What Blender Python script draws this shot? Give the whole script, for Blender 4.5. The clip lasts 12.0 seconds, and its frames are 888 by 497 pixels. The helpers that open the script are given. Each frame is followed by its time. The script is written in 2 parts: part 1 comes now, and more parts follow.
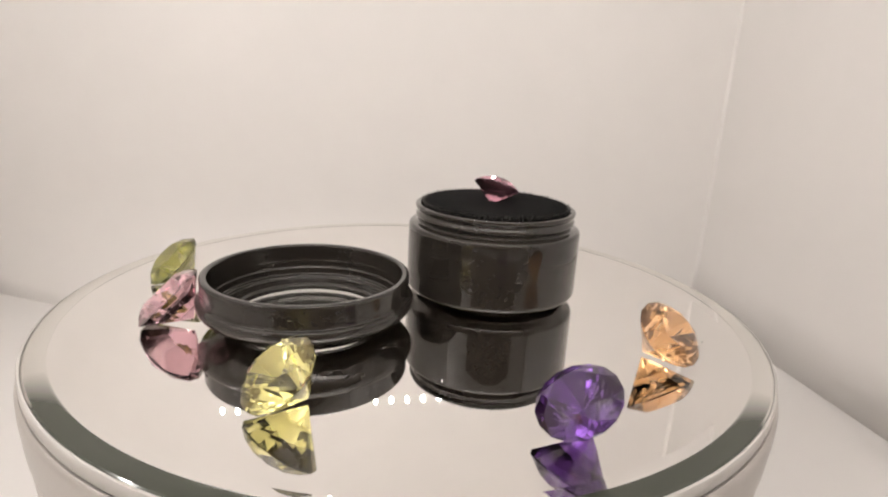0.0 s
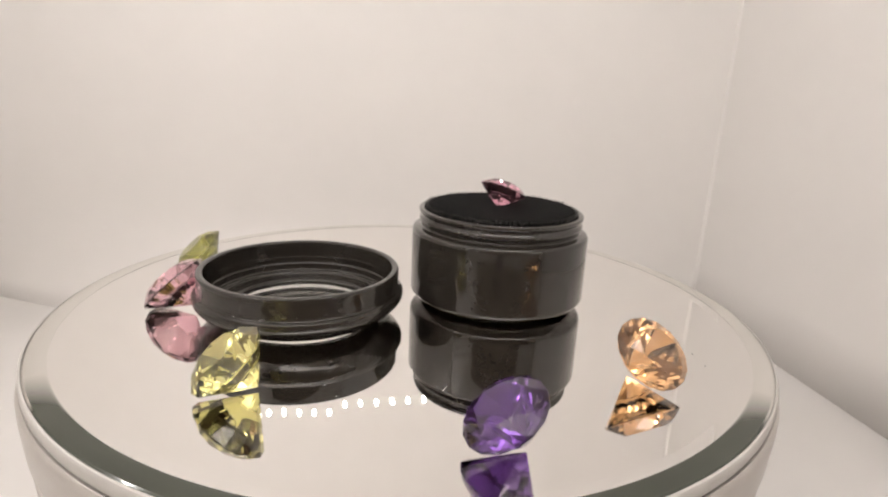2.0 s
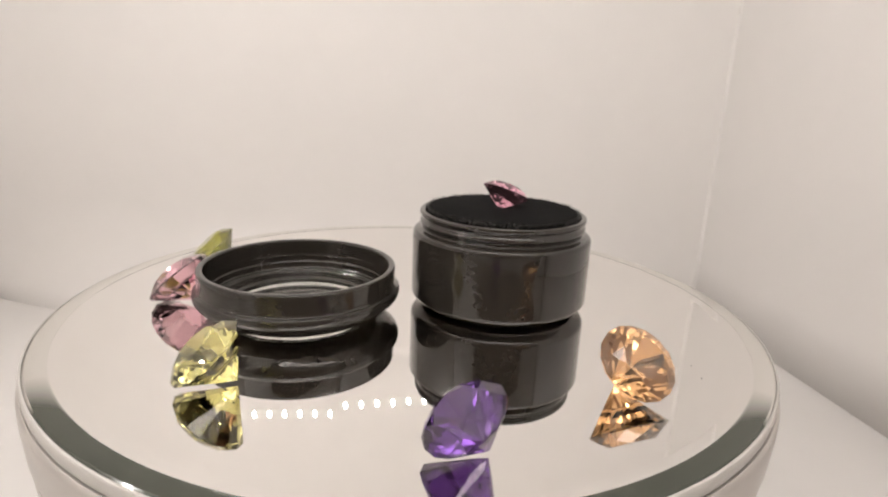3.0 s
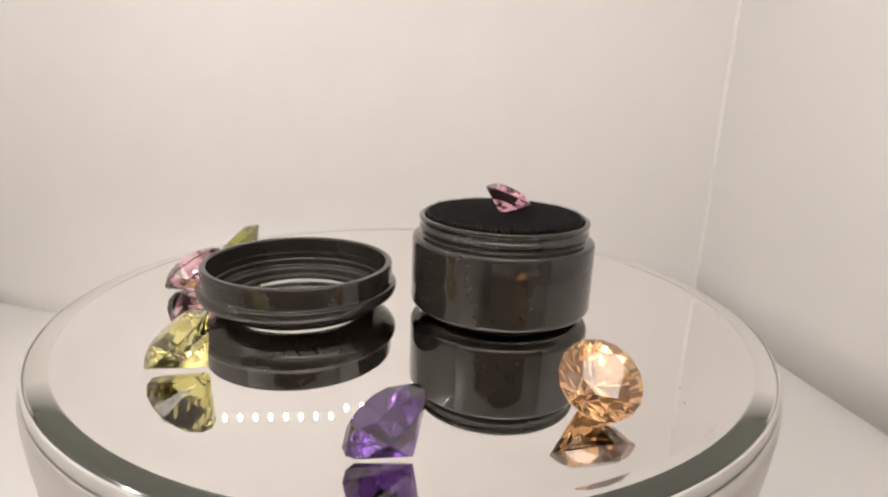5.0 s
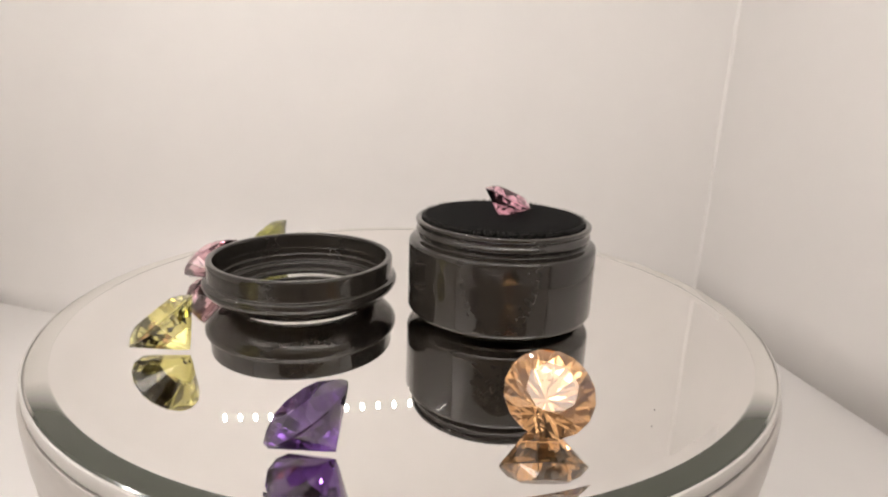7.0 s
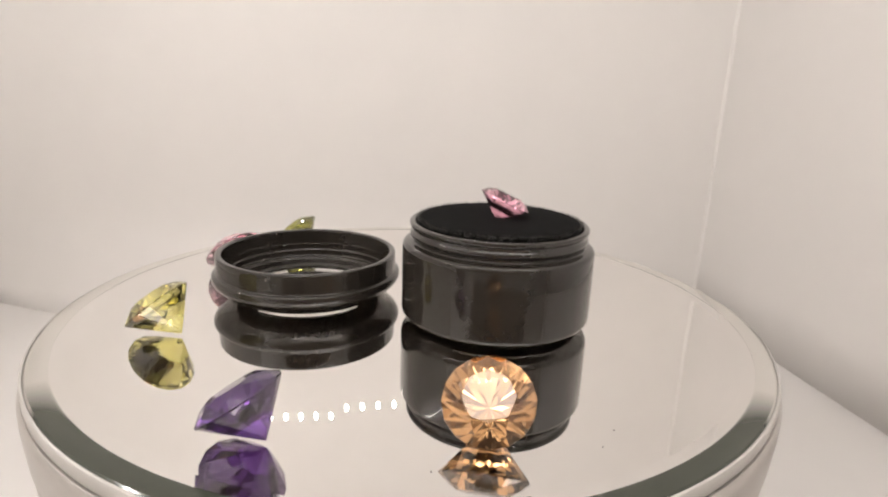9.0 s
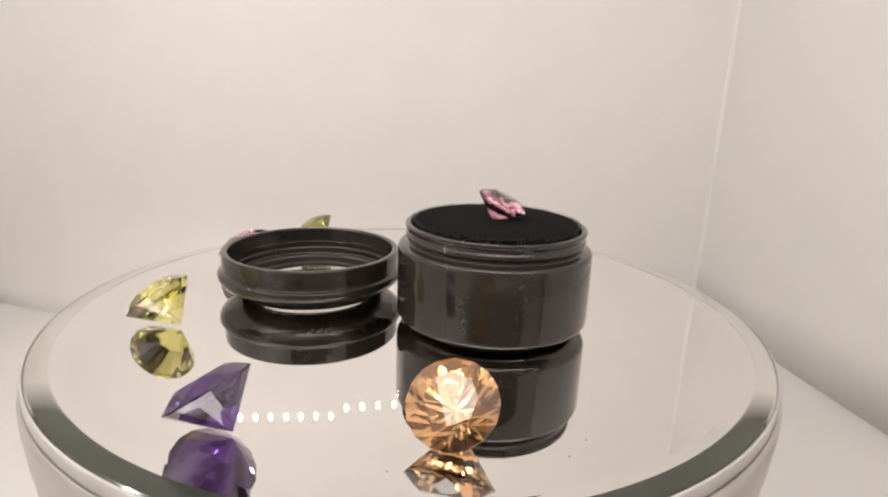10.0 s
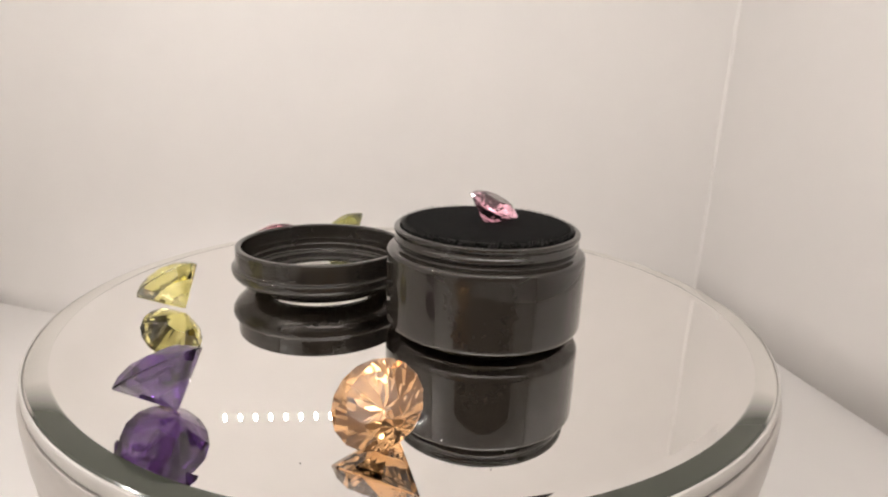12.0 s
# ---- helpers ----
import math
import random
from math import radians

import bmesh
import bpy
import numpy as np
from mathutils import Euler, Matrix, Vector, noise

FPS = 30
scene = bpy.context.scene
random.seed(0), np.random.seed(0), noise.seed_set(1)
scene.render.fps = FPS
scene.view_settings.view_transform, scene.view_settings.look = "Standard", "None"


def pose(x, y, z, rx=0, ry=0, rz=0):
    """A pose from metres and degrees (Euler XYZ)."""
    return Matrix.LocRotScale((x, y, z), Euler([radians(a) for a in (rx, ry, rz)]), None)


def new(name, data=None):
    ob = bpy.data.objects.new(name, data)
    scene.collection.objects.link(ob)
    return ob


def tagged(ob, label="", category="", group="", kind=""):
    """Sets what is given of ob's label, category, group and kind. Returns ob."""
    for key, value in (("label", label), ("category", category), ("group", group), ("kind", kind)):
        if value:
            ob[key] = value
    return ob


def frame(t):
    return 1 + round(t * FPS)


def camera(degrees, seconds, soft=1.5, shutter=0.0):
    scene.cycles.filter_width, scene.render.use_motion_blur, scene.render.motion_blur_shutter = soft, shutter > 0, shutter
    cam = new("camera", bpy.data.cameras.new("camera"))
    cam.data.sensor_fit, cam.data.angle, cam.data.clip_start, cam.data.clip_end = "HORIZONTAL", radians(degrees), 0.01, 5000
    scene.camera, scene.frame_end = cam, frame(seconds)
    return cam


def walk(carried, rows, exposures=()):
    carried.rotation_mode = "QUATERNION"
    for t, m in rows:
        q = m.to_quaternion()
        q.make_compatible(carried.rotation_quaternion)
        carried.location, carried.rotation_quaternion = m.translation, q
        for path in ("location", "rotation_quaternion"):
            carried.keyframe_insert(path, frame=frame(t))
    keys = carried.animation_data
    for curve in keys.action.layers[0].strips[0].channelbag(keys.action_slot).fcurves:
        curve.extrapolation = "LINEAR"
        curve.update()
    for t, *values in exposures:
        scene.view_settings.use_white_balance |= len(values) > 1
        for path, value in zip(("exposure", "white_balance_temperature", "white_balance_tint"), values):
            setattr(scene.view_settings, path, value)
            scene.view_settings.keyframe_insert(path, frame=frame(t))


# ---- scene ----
# ---- camera ----
cam = camera(74.86, 12.0, soft=2.1)


def eye(k):
    """The camera on its stand, which settles by a fraction of a degree: k = 1 at the start, 0 once it has come to rest."""
    return pose(0.0, -0.11915, 0.04412) @ pose(0, 0, 0, 0, 0, -2.933 - 0.060 * k) @ pose(0, 0, 0, 74.774 - 0.315 * k, 0, 0) @ pose(0, 0, 0, 0, 0, 2.197 + 0.858 * k)


walk(cam, [(t, eye(k)) for t, k in ((0.0, 1.0), (0.5, 0.99), (1.0, 0.93), (1.5, 0.82), (2.0, 0.70), (2.5, 0.58), (3.0, 0.46), (4.0, 0.18), (5.0, 0.0), (8.0, 0.0), (12.0, 0.0))])
scene.view_settings.exposure = -0.18

# ---- world ----
world = bpy.data.worlds.new("world")
scene.world = world
world.use_nodes = True
world.node_tree.nodes["Background"].inputs[0].default_value = (1.0, 0.76, 0.58, 1)
world.node_tree.nodes["Background"].inputs[1].default_value = 0.25

FLOOR = -0.075         # floor of the photo box; the platter's top is z = 0
TOP = 0.26             # underside of its top panel
WARM = (1.0, 0.952, 0.926)


# ---- materials ----
def material(name, colour, rough=0.5, metal=0.0, trans=0.0, ior=1.45, emit=0.0, vary=0.0, scale=200.0, bump=0.0, bump_scale=900.0, coat=0.0):
    m = bpy.data.materials.new(name)
    m.use_nodes = True
    nt = m.node_tree
    b = nt.nodes["Principled BSDF"]
    b.inputs["Base Color"].default_value = (*colour, 1)
    b.inputs["Roughness"].default_value = rough
    b.inputs["Metallic"].default_value = metal
    b.inputs["Transmission Weight"].default_value = trans
    b.inputs["IOR"].default_value = ior
    b.inputs["Coat Weight"].default_value = coat
    if emit:
        b.inputs["Emission Color"].default_value = (*colour, 1)
        b.inputs["Emission Strength"].default_value = emit
    if vary or bump:
        tc = nt.nodes.new("ShaderNodeTexCoord")
    if vary:
        n1, n2 = nt.nodes.new("ShaderNodeTexNoise"), nt.nodes.new("ShaderNodeTexNoise")
        n1.inputs["Scale"].default_value, n2.inputs["Scale"].default_value = scale, scale * 0.07
        n1.inputs["Detail"].default_value = 6
        nt.links.new(tc.outputs["Object"], n1.inputs["Vector"])
        nt.links.new(tc.outputs["Object"], n2.inputs["Vector"])
        add = nt.nodes.new("ShaderNodeMath")
        add.operation = "ADD"
        nt.links.new(n1.outputs["Fac"], add.inputs[0])
        nt.links.new(n2.outputs["Fac"], add.inputs[1])
        ramp = nt.nodes.new("ShaderNodeMapRange")
        ramp.inputs["From Min"].default_value, ramp.inputs["From Max"].default_value = 0.6, 1.4
        ramp.inputs["To Min"].default_value, ramp.inputs["To Max"].default_value = 1 - vary, 1.0
        nt.links.new(add.outputs[0], ramp.inputs["Value"])
        mul = nt.nodes.new("ShaderNodeVectorMath")
        mul.operation = "SCALE"
        mul.inputs[0].default_value = colour
        nt.links.new(ramp.outputs["Result"], mul.inputs["Scale"])
        nt.links.new(mul.outputs["Vector"], b.inputs["Base Color"])
        rr = nt.nodes.new("ShaderNodeMapRange")
        rr.inputs["From Min"].default_value, rr.inputs["From Max"].default_value = 0.3, 0.7
        rr.inputs["To Min"].default_value, rr.inputs["To Max"].default_value = rough * 0.85, min(1, rough * 1.15)
        nt.links.new(n1.outputs["Fac"], rr.inputs["Value"])
        nt.links.new(rr.outputs["Result"], b.inputs["Roughness"])
    if bump:
        nb, bp = nt.nodes.new("ShaderNodeTexNoise"), nt.nodes.new("ShaderNodeBump")
        nb.inputs["Scale"].default_value, nb.inputs["Detail"].default_value = bump_scale, 5
        nt.links.new(tc.outputs["Object"], nb.inputs["Vector"])
        nt.links.new(nb.outputs["Fac"], bp.inputs["Height"])
        bp.inputs["Strength"].default_value, bp.inputs["Distance"].default_value = bump, 0.0004
        nt.links.new(bp.outputs["Normal"], b.inputs["Normal"])
    return m


SHEET = material("white_pvc_sheet", (0.74, 0.715, 0.69), 0.55, vary=0.04, scale=60, bump=0.05, bump_scale=300)
FLOOR_SHEET = material("white_floor_sheet", (0.76, 0.74, 0.72), 0.5, vary=0.04, scale=80)
MIRROR = material("mirror_glass", (0.875, 0.857, 0.835), 0.004, metal=1.0)
BEVEL = material("bevelled_glass", (0.045, 0.050, 0.037), 0.10, metal=0.0, ior=1.5, vary=0.15, scale=60)
# the rim's polish shows at a low angle of view, as on any glass
nt = BEVEL.node_tree
shine, blend, grazing, span = (nt.nodes.new("ShaderNode" + k) for k in ("BsdfGlossy", "MixShader", "LayerWeight", "MapRange"))
shine.inputs["Color"].default_value = (0.84, 0.83, 0.80, 1)
shine.inputs["Roughness"].default_value = 0.08
grazing.inputs["Blend"].default_value = 0.5
span.inputs["From Min"].default_value, span.inputs["From Max"].default_value = 0.553, 0.590
nt.links.new(grazing.outputs["Facing"], span.inputs["Value"])
nt.links.new(span.outputs["Result"], blend.inputs["Fac"])
nt.links.new(nt.nodes["Principled BSDF"].outputs[0], blend.inputs[1])
nt.links.new(shine.outputs[0], blend.inputs[2])
nt.links.new(blend.outputs[0], nt.nodes["Material Output"].inputs["Surface"])
EDGE = material("polished_glass_edge", (0.52, 0.50, 0.47), 0.5, metal=0.3)
SILVER = material("silver_plastic", (0.50, 0.47, 0.44), 0.34, metal=0.5, vary=0.03, scale=120)
BLACK = material("black_gloss_plastic", (0.020, 0.0170, 0.0138), 0.02, vary=0.08, scale=900, coat=0.3)
FELT = material("black_felt", (0.007, 0.007, 0.0065), 1.0, vary=0.5, scale=1500, bump=0.8, bump_scale=2500)
FELT.node_tree.nodes["Principled BSDF"].inputs["Specular IOR Level"].default_value = 0.1
NAP = material("felt_lint", (0.10, 0.096, 0.09), 1.0, vary=0.5, scale=1500)
PANE = material("clear_window", (0.97, 0.98, 0.97), 0.0, trans=1.0, ior=1.49)
LED_BACK = material("led_chip_back", WARM, 0.5, emit=60)
LED_FRONT = material("led_chip_front", WARM, 0.5, emit=560)
LED_TOP = material("glowing_diffuser", WARM, 0.5, emit=4.4)
SIDE_FILL = material("side_fill_chip", WARM, 0.5, emit=4900)
LED_BOARD = material("led_board", (0.75, 0.74, 0.70), 0.5, vary=0.05)
ROOM = material("room_paint", (0.30, 0.24, 0.19), 0.8, vary=0.15, scale=4)
SPECK = material("dust", (0.03, 0.025, 0.02), 0.9)


def gem_material(name, colour, ior=1.78):
    return material(name, colour, 0.0, trans=1.0, ior=ior)


# ---- building helpers ----
def finish(bm, name, mat, parent=None, label="", smooth=40):
    bmesh.ops.recalc_face_normals(bm, faces=bm.faces)
    me = bpy.data.meshes.new(name)
    bm.to_mesh(me)
    bm.free()
    me.materials.append(mat)
    if smooth:
        for p in me.polygons:
            p.use_smooth = True
        me.set_sharp_from_angle(angle=radians(smooth))
    ob = new(name, me)
    ob.parent = parent
    if label:
        tagged(ob, label)
    return ob


def part(name, bm, mat, parent, label="", smooth=40):
    return finish(bm, name, mat, parent, label, smooth)


def lathe(profile, n=160, closed=False, wider=1.0):
    """A turned body: profile of (radius, height), from the bottom outwards."""
    bm = bmesh.new()
    rings = []
    for r, z in profile:
        r *= wider
        if r < 1e-7:
            rings.append([bm.verts.new((0, 0, z))])
        else:
            rings.append([bm.verts.new((r * math.cos(2 * math.pi * k / n), r * math.sin(2 * math.pi * k / n), z)) for k in range(n)])
    pairs = list(zip(rings, rings[1:] + rings[:1])) if closed else list(zip(rings, rings[1:]))
    for a, b in pairs:
        for k in range(n):
            j = (k + 1) % n
            if len(a) == 1 and len(b) == 1:
                continue
            if len(a) == 1:
                bm.faces.new((a[0], b[k], b[j]))
            elif len(b) == 1:
                bm.faces.new((a[k], a[j], b[0]))
            else:
                bm.faces.new((a[k], a[j], b[j], b[k]))
    return bm


def rounded(profile, r, seg=4, closed=False):
    """A profile with its corners rounded off by r at most."""
    points = [Vector(p) for p in profile]
    out = []
    for k, p in enumerate(points):
        if not closed and k in (0, len(points) - 1):
            out.append(tuple(p))
            continue
        a, b = points[k - 1] - p, points[(k + 1) % len(points)] - p
        a, b = p + a.normalized() * min(r, 0.45 * a.length), p + b.normalized() * min(r, 0.45 * b.length)
        for i in range(seg + 1):
            u = i / seg
            out.append(tuple((1 - u) ** 2 * a + 2 * u * (1 - u) * p + u * u * b))
    return out


def box(bm, x0, y0, z0, x1, y1, z1, bevel=0.0):
    made = bmesh.ops.create_cube(bm, size=1, matrix=Matrix.Translation(((x0 + x1) / 2, (y0 + y1) / 2, (z0 + z1) / 2)) @ Matrix.Diagonal((x1 - x0, y1 - y0, z1 - z0, 1)))
    if bevel:
        edges = list({e for v in made["verts"] for e in v.link_edges})
        bmesh.ops.bevel(bm, geom=edges, offset=bevel, segments=2, affect="EDGES", profile=0.5)
    return bm


def thing(name, label, category, m=None, group=""):
    ob = tagged(new(name), label, category, group)
    ob.empty_display_size = 0.005
    if m is not None:
        ob.matrix_world = m
    return ob


# ---- the photo box ----
def sheet(name, rows, mat, thick=0.0012):
    """A bent sheet of even thickness through rows of points."""
    bm = bmesh.new()
    grid = [[bm.verts.new(p) for p in row] for row in rows]
    for a, b in zip(grid, grid[1:]):
        for k in range(len(a) - 1):
            bm.faces.new((a[k], a[k + 1], b[k + 1], b[k]))
    ob = finish(bm, name, mat, smooth=60)
    solid = ob.modifiers.new("thickness", "SOLIDIFY")
    solid.thickness, solid.offset = thick, 1.0
    return ob


CORNER = (0.1663, 0.198)
LEAN = (0.105, 0.9945)    # run of the right wall, per metre


def back_y(x, z):
    """The back sheet: straight at the top, bowed forward at its foot."""
    u = min(max((x + 0.25) / 0.39, 0), 1)
    foot = min(max((-0.02 - z) / 0.055, 0), 1)
    return CORNER[1] - 0.045 * math.sin(math.pi * u ** 0.87) * foot ** 2.5


rows = []
for i in range(41):
    z = FLOOR + (TOP - FLOOR) * i / 40
    rows.append([(-0.25 + 0.427 * k / 60, back_y(-0.25 + 0.427 * k / 60, z), z) for k in range(61)])
tagged(sheet("wall_back", rows, SHEET), "white plastic back sheet of a photo box, bowed at its foot", "wall", kind="structure")
rows = []
for i in range(13):
    z = FLOOR + (TOP - FLOOR) * i / 12
    row = []
    for k in range(13):
        # the sheet is bent round the corner
        u, r = k / 12, 0.0025
        p, c, q = (CORNER[0] - r, CORNER[1] + 0.0008), (CORNER[0], CORNER[1] + 0.0008), (CORNER[0] + LEAN[0] * r, CORNER[1] + 0.0008 - LEAN[1] * r)
        row.append(tuple((1 - u) ** 2 * p[a] + 2 * u * (1 - u) * c[a] + u * u * q[a] for a in (0, 1)) + (z,))
    row += [(CORNER[0] + LEAN[0] * (r + (0.3685 - r) * k / 12), CORNER[1] + 0.0008 - LEAN[1] * (r + (0.3685 - r) * k / 12), z) for k in range(1, 13)]
    rows.append(row)
tagged(sheet("wall_right", rows, SHEET, -0.0012), "white plastic side wall of a photo box", "wall", kind="structure")
bm = box(bmesh.new(), -0.253, -0.17, FLOOR, -0.25, 0.205, TOP)
tagged(finish(bm, "wall_left", SHEET), "white plastic side wall of a photo box", "wall", kind="structure")
bm = box(bmesh.new(), -0.255, -0.173, FLOOR - 0.003, 0.225, 0.205, FLOOR)
tagged(finish(bm, "floor", FLOOR_SHEET), "white sheet floor of a photo box", "floor", kind="structure")
bm = box(bmesh.new(), -0.255, -0.173, TOP + 0.0005, 0.225, 0.205, TOP + 0.003)
tagged(finish(bm, "ceiling", SHEET), "white top panel of a photo box", "ceiling", kind="structure")
bm = box(bmesh.new(), -0.2495, -0.173, FLOOR, -0.085, -0.170, TOP)
box(bm, 0.100, -0.173, FLOOR, 0.2025, -0.170, TOP)
box(bm, -0.0845, -0.173, FLOOR, 0.0995, -0.170, -0.02)
box(bm, -0.0845, -0.173, 0.110, 0.0995, -0.170, TOP)
tagged(finish(bm, "wall_front", SHEET), "white front panel of a photo box with a central opening", "wall", kind="structure")

# the table that it stands on
bm = box(bmesh.new(), -0.9, -0.9, FLOOR - 0.03, 0.9, 0.6, FLOOR - 0.0035, 0.002)
tagged(finish(bm, "tabletop", ROOM), "brown tabletop under the photo box", "table", kind="structure")


def dome(wide, high):
    """A shallow oval lens that looks along -y."""
    bm = bmesh.new()
    rings = [[bm.verts.new((wide / 2 * f * math.cos(a), y, high / 2 * f * math.sin(a))) for a in [2 * math.pi * k / 20 for k in range(20)]] for f, y in ((1.0, -0.00005), (0.96, -0.0002), (0.6, -0.00028))]
    for a, b in zip(rings, rings[1:]):
        for k in range(20):
            bm.faces.new((a[k], a[(k + 1) % 20], b[(k + 1) % 20], b[k]))
    bm.faces.new(rings[0])
    bm.faces.new(rings[-1])
    return bm


# ---- LED strips on the back sheet and over the front opening ----
def led_strip(a, b, count, mat, label, wide=0.0020, high=0.0046, down=False):
    """Chips in a row from a to b, looking to the right of the way from a to b."""
    strip = thing("led_strip", label, "light strip", group="LED strips in the photo box")
    a, b = Vector(a), Vector(b)
    way = b - a
    turn = math.degrees(math.atan2(way.y, way.x))
    rise = math.degrees(math.atan2(way.z, math.hypot(way.x, way.y)))
    strip.matrix_world = Matrix.Translation((a + b) / 2) @ pose(0, 0, 0, 0, -rise, turn) @ pose(0, 0, 0, 90 if down else 0, 0, 0)
    half = way.length / 2
    part("board", box(bmesh.new(), -half - 0.004, 0, -high * 0.7, half + 0.004, 0.0010, high * 0.7), LED_BOARD, strip)
    chip = None
    for k in range(count):
        if chip is None:
            chip = part("led", dome(wide, high), mat, strip, "small warm white glowing LED chip")
        else:
            chip = tagged(new("led", chip.data), "small warm white glowing LED chip")
            chip.parent = strip
        chip.location = (-half + 2 * half * k / (count - 1), 0, 0)
    return strip


led_strip((-0.1125, 0.1979, 0.1510), (-0.0487, 0.1979, 0.1490), 8, LED_BACK, "white LED strip on the back sheet with glowing warm chips")
led_strip((-0.0393, 0.1979, 0.1432), (0.0660, 0.1979, 0.1335), 12, LED_BACK, "tilted white LED strip on the back sheet with glowing chips")
led_strip((0.1650, -0.1690, 0.1680), (-0.1450, -0.1690, 0.1680), 33, LED_FRONT, "white LED strip over the front opening with glowing chips", 0.0022, 0.0032)


def panel_light(m, wide, high, mat, label):
    """A framed diffuser that shines along its -z."""
    lamp = thing("panel_light", label, "panel light", m)
    x, y = wide / 2, high / 2
    bm = bmesh.new()
    for x0, y0, x1, y1 in ((-x, -y, x, 0.004 - y), (-x, y - 0.004, x, y), (-x, 0.0042 - y, 0.004 - x, y - 0.0042), (x - 0.004, 0.0042 - y, x, y - 0.0042)):
        box(bm, x0, y0, -0.002, x1, y1, 0.005, 0.0006)
    part("frame", bm, LED_BOARD, lamp)
    part("diffuser", box(bmesh.new(), 0.0042 - x, 0.0042 - y, 0, x - 0.0042, y - 0.0042, 0.003), mat, lamp, "evenly glowing white diffuser")
    return lamp


panel_light(pose(0.0480, -0.134, TOP - 0.0055), 0.266, 0.066, LED_TOP, "flat white panel light under the top panel, switched on")

# added fill: no strip is known on this wall; it brightens the right one
led_strip((-0.2485, -0.130, 0.185), (-0.2485, 0.000, 0.185), 14, SIDE_FILL, "white LED strip added on the side wall as fill light", 0.0018, 0.0018)

# ---- the turntable ----
turntable = thing("turntable", "round silver display turntable with a mirror top and glass rim", "turntable")
base = part("base", lathe([(0, FLOOR), (0.0650, FLOOR), (0.0663, FLOOR + 0.0015), (0.0682, -0.034), (0.0683, -0.0335), (0.0671, -0.033), (0.0671, -0.0322), (0.0685, -0.0318),
                           (0.0697, -0.020), (0.0703, -0.0125), (0.0704, -0.0120), (0.0700, -0.0117), (0.0701, -0.0112), (0.0706, -0.0108), (0.0709, -0.0060), (0.0709, -0.0040), (0.0707, -0.0031), (0.0704, -0.0028), (0.0703, -0.0028), (0.0703, -0.0030), (0, -0.0030)], 256), SILVER, turntable, "silver grey plastic base")
platter = thing("platter", "", "")
platter.parent = turntable
part("mirror", lathe([(0, -0.0026), (0.0664, -0.0026), (0.0664, -0.000314), (0.0644, -0.0005), (0, -0.0005)], 256), MIRROR, platter, "round mirror top with a faintly raised border", smooth=2)
part("bevel", lathe([(0.0664, -0.00027), (0.0668, -0.00022), (0.0694, -0.0003), (0.0697, -0.0005), (0.0697, -0.0017), (0.0665, -0.0017)], 256, True), BEVEL, platter, "dark green bevelled glass rim", smooth=25)
part("glass_edge", lathe([(0.0698, -0.00042), (0.0701, -0.0005), (0.0703, -0.0008), (0.0703, -0.0022), (0.0701, -0.0027), (0.0698, -0.0027)], 256, True), EDGE, platter, "greenish ground glass edge", smooth=40)
for x, y in ((0.0547, -0.0148), (0.0555, -0.0196), (0.0432, -0.0395)):
    bm = bmesh.new()
    bmesh.ops.create_icosphere(bm, subdivisions=1, radius=0.00010)
    s = part("dust_speck", bm, SPECK, platter)
    s.location = (x, y, -0.00048)

# ---- jar ----
AX = (0.0, 0.0001)
JAR = (0.01743, 0.00563)
LID = (-0.02034, -0.01312)
WIDER = 1.024    # jar and lid are this much wider than their profiles
jar = thing("gem_jar", "glossy black plastic gem jar without its lid", "jar")
part("body", lathe(rounded([(0, 0), (0.0163, 0), (0.0168, 0.0006), (0.0184, 0.0016), (0.0184, 0.0156), (0.0167, 0.0160), (0.0166, 0.0163), (0.0155, 0.0163), (0.0155, 0.0030), (0, 0.0030)], 0.0009, 7), 256, wider=WIDER), BLACK, jar, smooth=50)
neck = [(0.0156, 0.0161), (0.0165, 0.0161), (0.0165, 0.0167), (0.0170, 0.0171), (0.0170, 0.0177), (0.0166, 0.0181), (0.0166, 0.0186), (0.0171, 0.0189), (0.0171, 0.0197), (0.0160, 0.0198), (0.0157, 0.0190)]
part("threaded_neck", lathe(rounded(neck, 0.00035, 5, True), 256, True, WIDER), BLACK, jar, smooth=50)
part("foam_pad", lathe([(0, 0.0170), (0.0153, 0.0170), (0.0155, 0.0196), (0.0154, 0.0201), (0.0151, 0.0204), (0.0146, 0.0205), (0.008, 0.0205), (0, 0.0205)], 160, wider=WIDER), FELT, jar, "black felt-covered foam pad")
rng = random.Random(4)
bm = bmesh.new()
for k in range(2600):
    a = rng.uniform(0, 2 * math.pi)
    r = WIDER * rng.gauss(0.0152, 0.0002)
    h = rng.uniform(0.0001, 0.0007)
    p = Vector((r * math.cos(a), r * math.sin(a), rng.uniform(0.0196, 0.0203)))
    q = p + Vector((rng.gauss(0, 0.0002) + 0.0005 * math.cos(a), rng.gauss(0, 0.0002) + 0.0005 * math.sin(a), h))
    s = Vector((-math.sin(a), math.cos(a), 0)) * 0.00008
    o = Vector((math.cos(a), math.sin(a), 0)) * 0.00008
    vs = [bm.verts.new(c) for c in (p + s, p - s, p + o, q)]
    for f in ((0, 1, 3), (1, 2, 3), (2, 0, 3)):
        bm.faces.new([vs[i] for i in f])
tagged(part("felt_nap", bm, NAP, jar, smooth=0), kind="stuff")

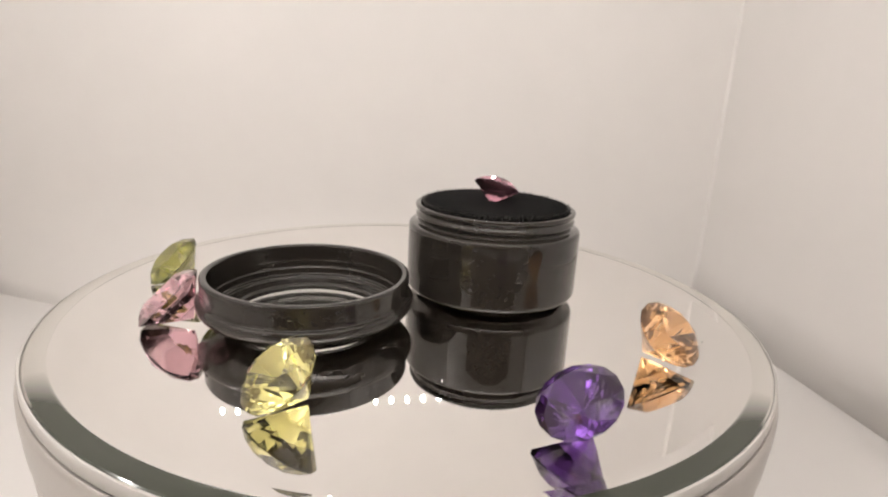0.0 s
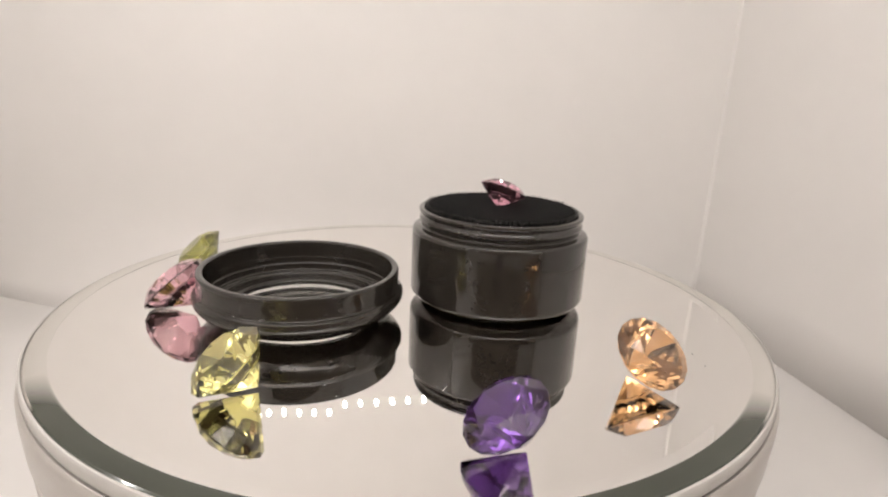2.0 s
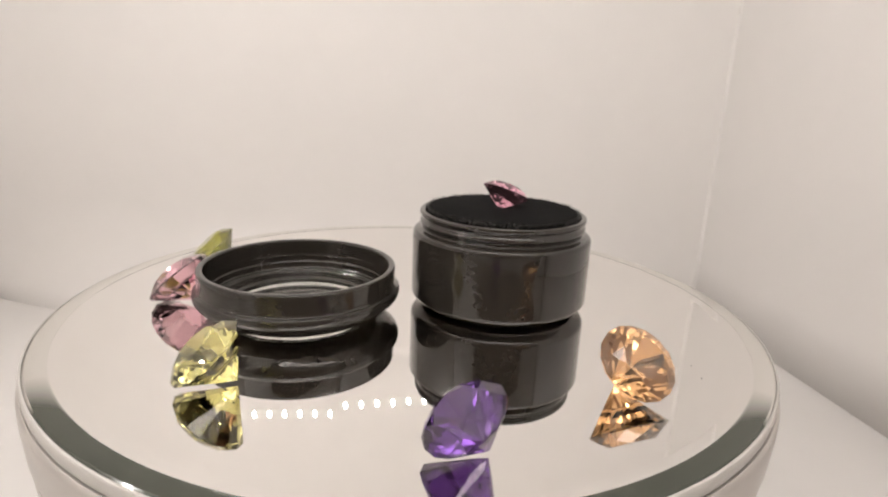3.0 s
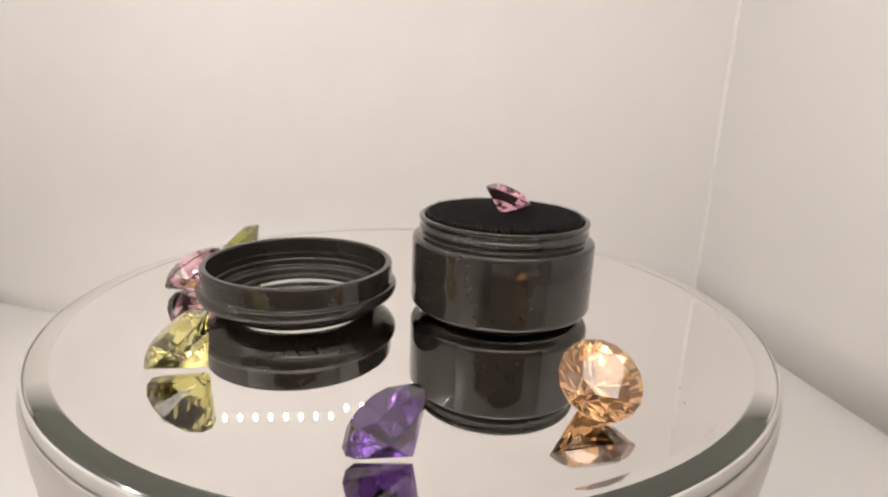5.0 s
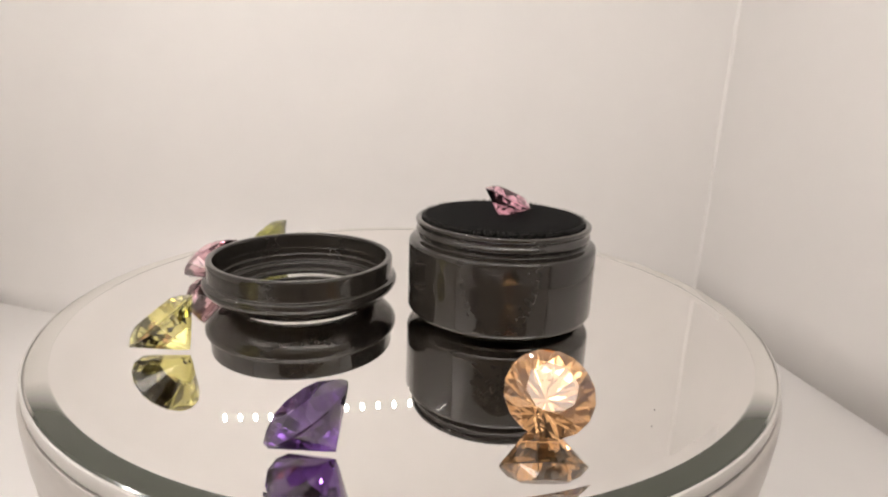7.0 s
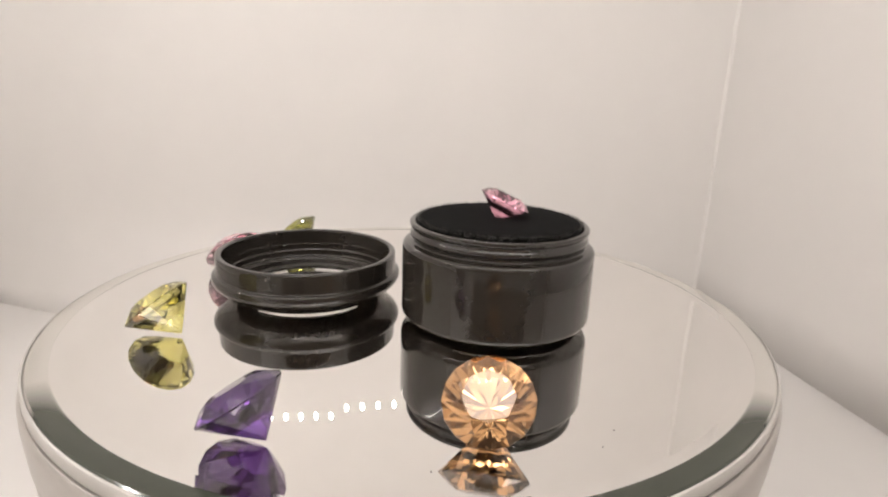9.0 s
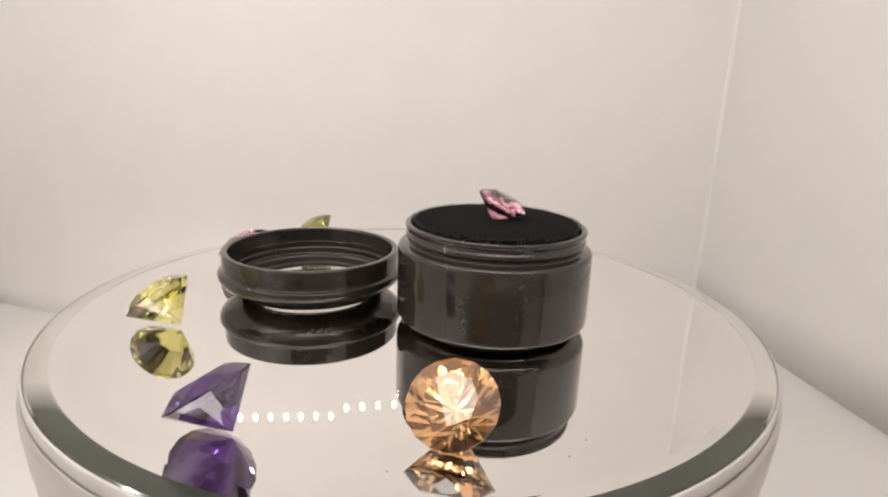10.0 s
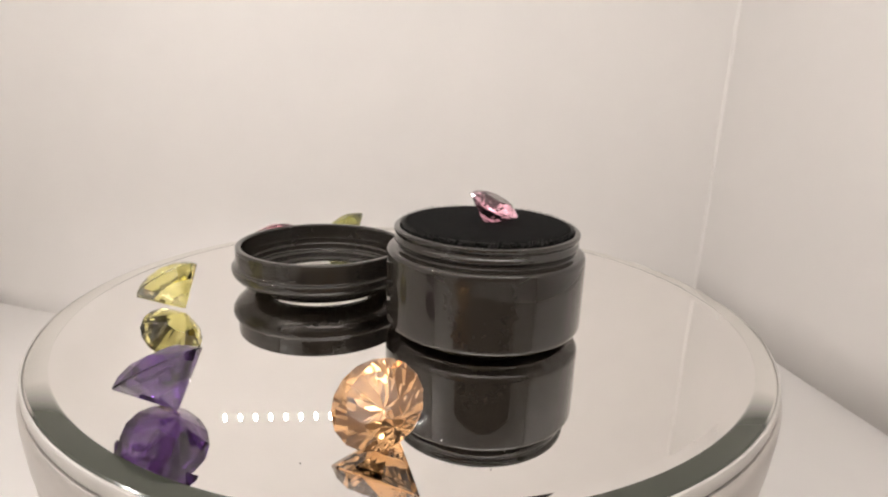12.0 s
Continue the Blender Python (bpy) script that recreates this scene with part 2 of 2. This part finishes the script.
# ---- lid ----
lid = thing("jar_lid", "glossy black screw lid with a clear window, lying upside down", "lid")
prof = [(0.0134, 0.0001), (0.0137, 0.0), (0.0148, 0.0), (0.0160, 0.0005), (0.0176, 0.0015), (0.0190, 0.0027), (0.0197, 0.0038), (0.0197, 0.0049), (0.0193, 0.0052), (0.0188, 0.0054), (0.0188, 0.0094), (0.0176, 0.0094), (0.0174, 0.0089), (0.0174, 0.0062),
        (0.0173, 0.0060), (0.0174, 0.0057), (0.0174, 0.0046), (0.0171, 0.0043), (0.0171, 0.0040), (0.0170, 0.0030), (0.0163, 0.0028), (0.0161, 0.0022), (0.0146, 0.0020), (0.0137, 0.0016), (0.0134, 0.0012)]
part("ring", lathe(rounded(prof, 0.0006, 5, True), 256, True, WIDER), BLACK, lid, smooth=50)
part("window", lathe([(0, 0.0003), (0.0131, 0.0003), (0.01335, 0.0004), (0.01335, 0.0009), (0.0131, 0.0010), (0, 0.0010)], 128, wider=WIDER), PANE, lid, "clear round window", smooth=8)


# ---- gemstones ----
def brilliant(name, label, mat, d, pav=0.44, tilt=42, table=0.57, group="loose gemstones on the mirror", crown=34.5):
    """A round brilliant lying on its pavilion, its axis leaning towards +x; the origin under the centre of its girdle."""
    r, tc, tp = d / 2, math.tan(radians(crown)), pav * 2
    bm = bmesh.new()
    for k in range(8):
        a, b = math.pi * k / 4, math.pi * (k + 0.5) / 4
        bm.verts.new((r * table * math.cos(a), r * table * math.sin(a), r * (1 - table) * tc + 0.02 * d))
        q = 0.5 * (1 + table) + 0.02
        bm.verts.new((r * q * math.cos(b), r * q * math.sin(b), r * (1 - q * math.cos(math.pi / 8)) * tc + 0.02 * d))
        for c in (a, b):
            bm.verts.new((r * math.cos(c), r * math.sin(c), 0.02 * d))
            bm.verts.new((r * math.cos(c), r * math.sin(c), 0))
        bm.verts.new((r * 0.25 * math.cos(b), r * 0.25 * math.sin(b), -r * (1 - 0.25 * math.cos(math.pi / 8)) * tp))
    bm.verts.new((0, 0, -r * tp))
    bmesh.ops.convex_hull(bm, input=bm.verts)
    bmesh.ops.dissolve_limit(bm, angle_limit=radians(0.5), verts=bm.verts, edges=bm.edges)
    bmesh.ops.recalc_face_normals(bm, faces=bm.faces)
    zones = {"table": [], "crown": [], "girdle": [], "pavilion": []}
    for f in bm.faces:
        n, z = f.normal, f.calc_center_median().z
        zones["table" if n.z > 0.99 else "girdle" if abs(n.z) < 0.05 else "crown" if z > 0 else "pavilion"].append([v.co.copy() for v in f.verts])
    bm.free()
    m = pose(0, 0, 0, 0, tilt, 0) @ pose(0, 0, 0, 0, 0, 7)
    low = min((m @ c).z for faces in zones.values() for f in faces for c in f)
    m = Matrix.Translation((0, 0, -low)) @ m
    gem = thing(name, label, "gemstone", group=group)
    for zone, faces in zones.items():
        points, index, polys = [], {}, []
        for f in faces:
            row = []
            for c in f:
                key = tuple(round(x, 8) for x in c)
                if key not in index:
                    index[key] = len(points)
                    points.append(m @ c)
                row.append(index[key])
            polys.append(row)
        me = bpy.data.meshes.new(zone)
        me.from_pydata(points, [], polys)
        me.materials.append(mat)
        new(zone, me).parent = gem
    return gem


GEMS = [
    # thing, place on the platter, way its table faces, height of its support
    (brilliant("gemstone", "clear lemon yellow round brilliant gemstone lying on its side", gem_material("yellow_crystal", (1.0, 0.94, 0.36)), 0.0125, 0.534, 40.4), (-0.0188, -0.0463), 214.2, 0),
    (brilliant("gemstone", "deep purple round brilliant gemstone lying on its side", gem_material("purple_crystal", (0.12, 0.05, 0.24)), 0.0122, 0.518, 34.4), (0.0214, -0.0523), 207.6, 0),
    (brilliant("gemstone", "champagne orange round brilliant gemstone lying on its side", gem_material("orange_crystal", (1.0, 0.57, 0.26)), 0.0125, 0.559, 41.4), (0.0438, -0.0295), -56.5, 0),
    (brilliant("gemstone", "pale pink round brilliant gemstone lying on its side", gem_material("pink_crystal", (1.0, 0.62, 0.71)), 0.0138, 0.420, 44.6), (-0.0444, -0.0178), 185.4, 0),
    (brilliant("gemstone", "olive green round brilliant gemstone lying on its side", gem_material("olive_crystal", (0.40, 0.40, 0.08)), 0.0130, 0.430, 43.1), (-0.0524, 0.0052), -151.3, 0),
    (brilliant("gemstone", "small rose pink brilliant gemstone resting on the felt pad", gem_material("rose_crystal", (1.0, 0.52, 0.66)), 0.0101, 0.381, 24.2, group="gemstone on the jar"), (0.0176, 0.0069), 50.7, 0.0200),
]


# ---- what turns ----
def motions():
    times = [k * 0.5 for k in range(25)]

    def spin(t):
        return 1.02 - 5.153 * t + float(np.interp(t, (0, 3, 6, 9, 12), (0, -1.0, -0.65, 0.33, 0)))

    walk(platter, [(t, pose(0, 0, 0, 0, 0, spin(t))) for t in times])
    for ob, (x, y), turn, z in [(jar, JAR, 0, 0), (lid, LID, 20, 0)] + GEMS:
        walk(ob, [(t, pose(*AX, 0, 0, 0, spin(t)) @ pose(x, y, z, 0, 0, turn)) for t in times])


motions()
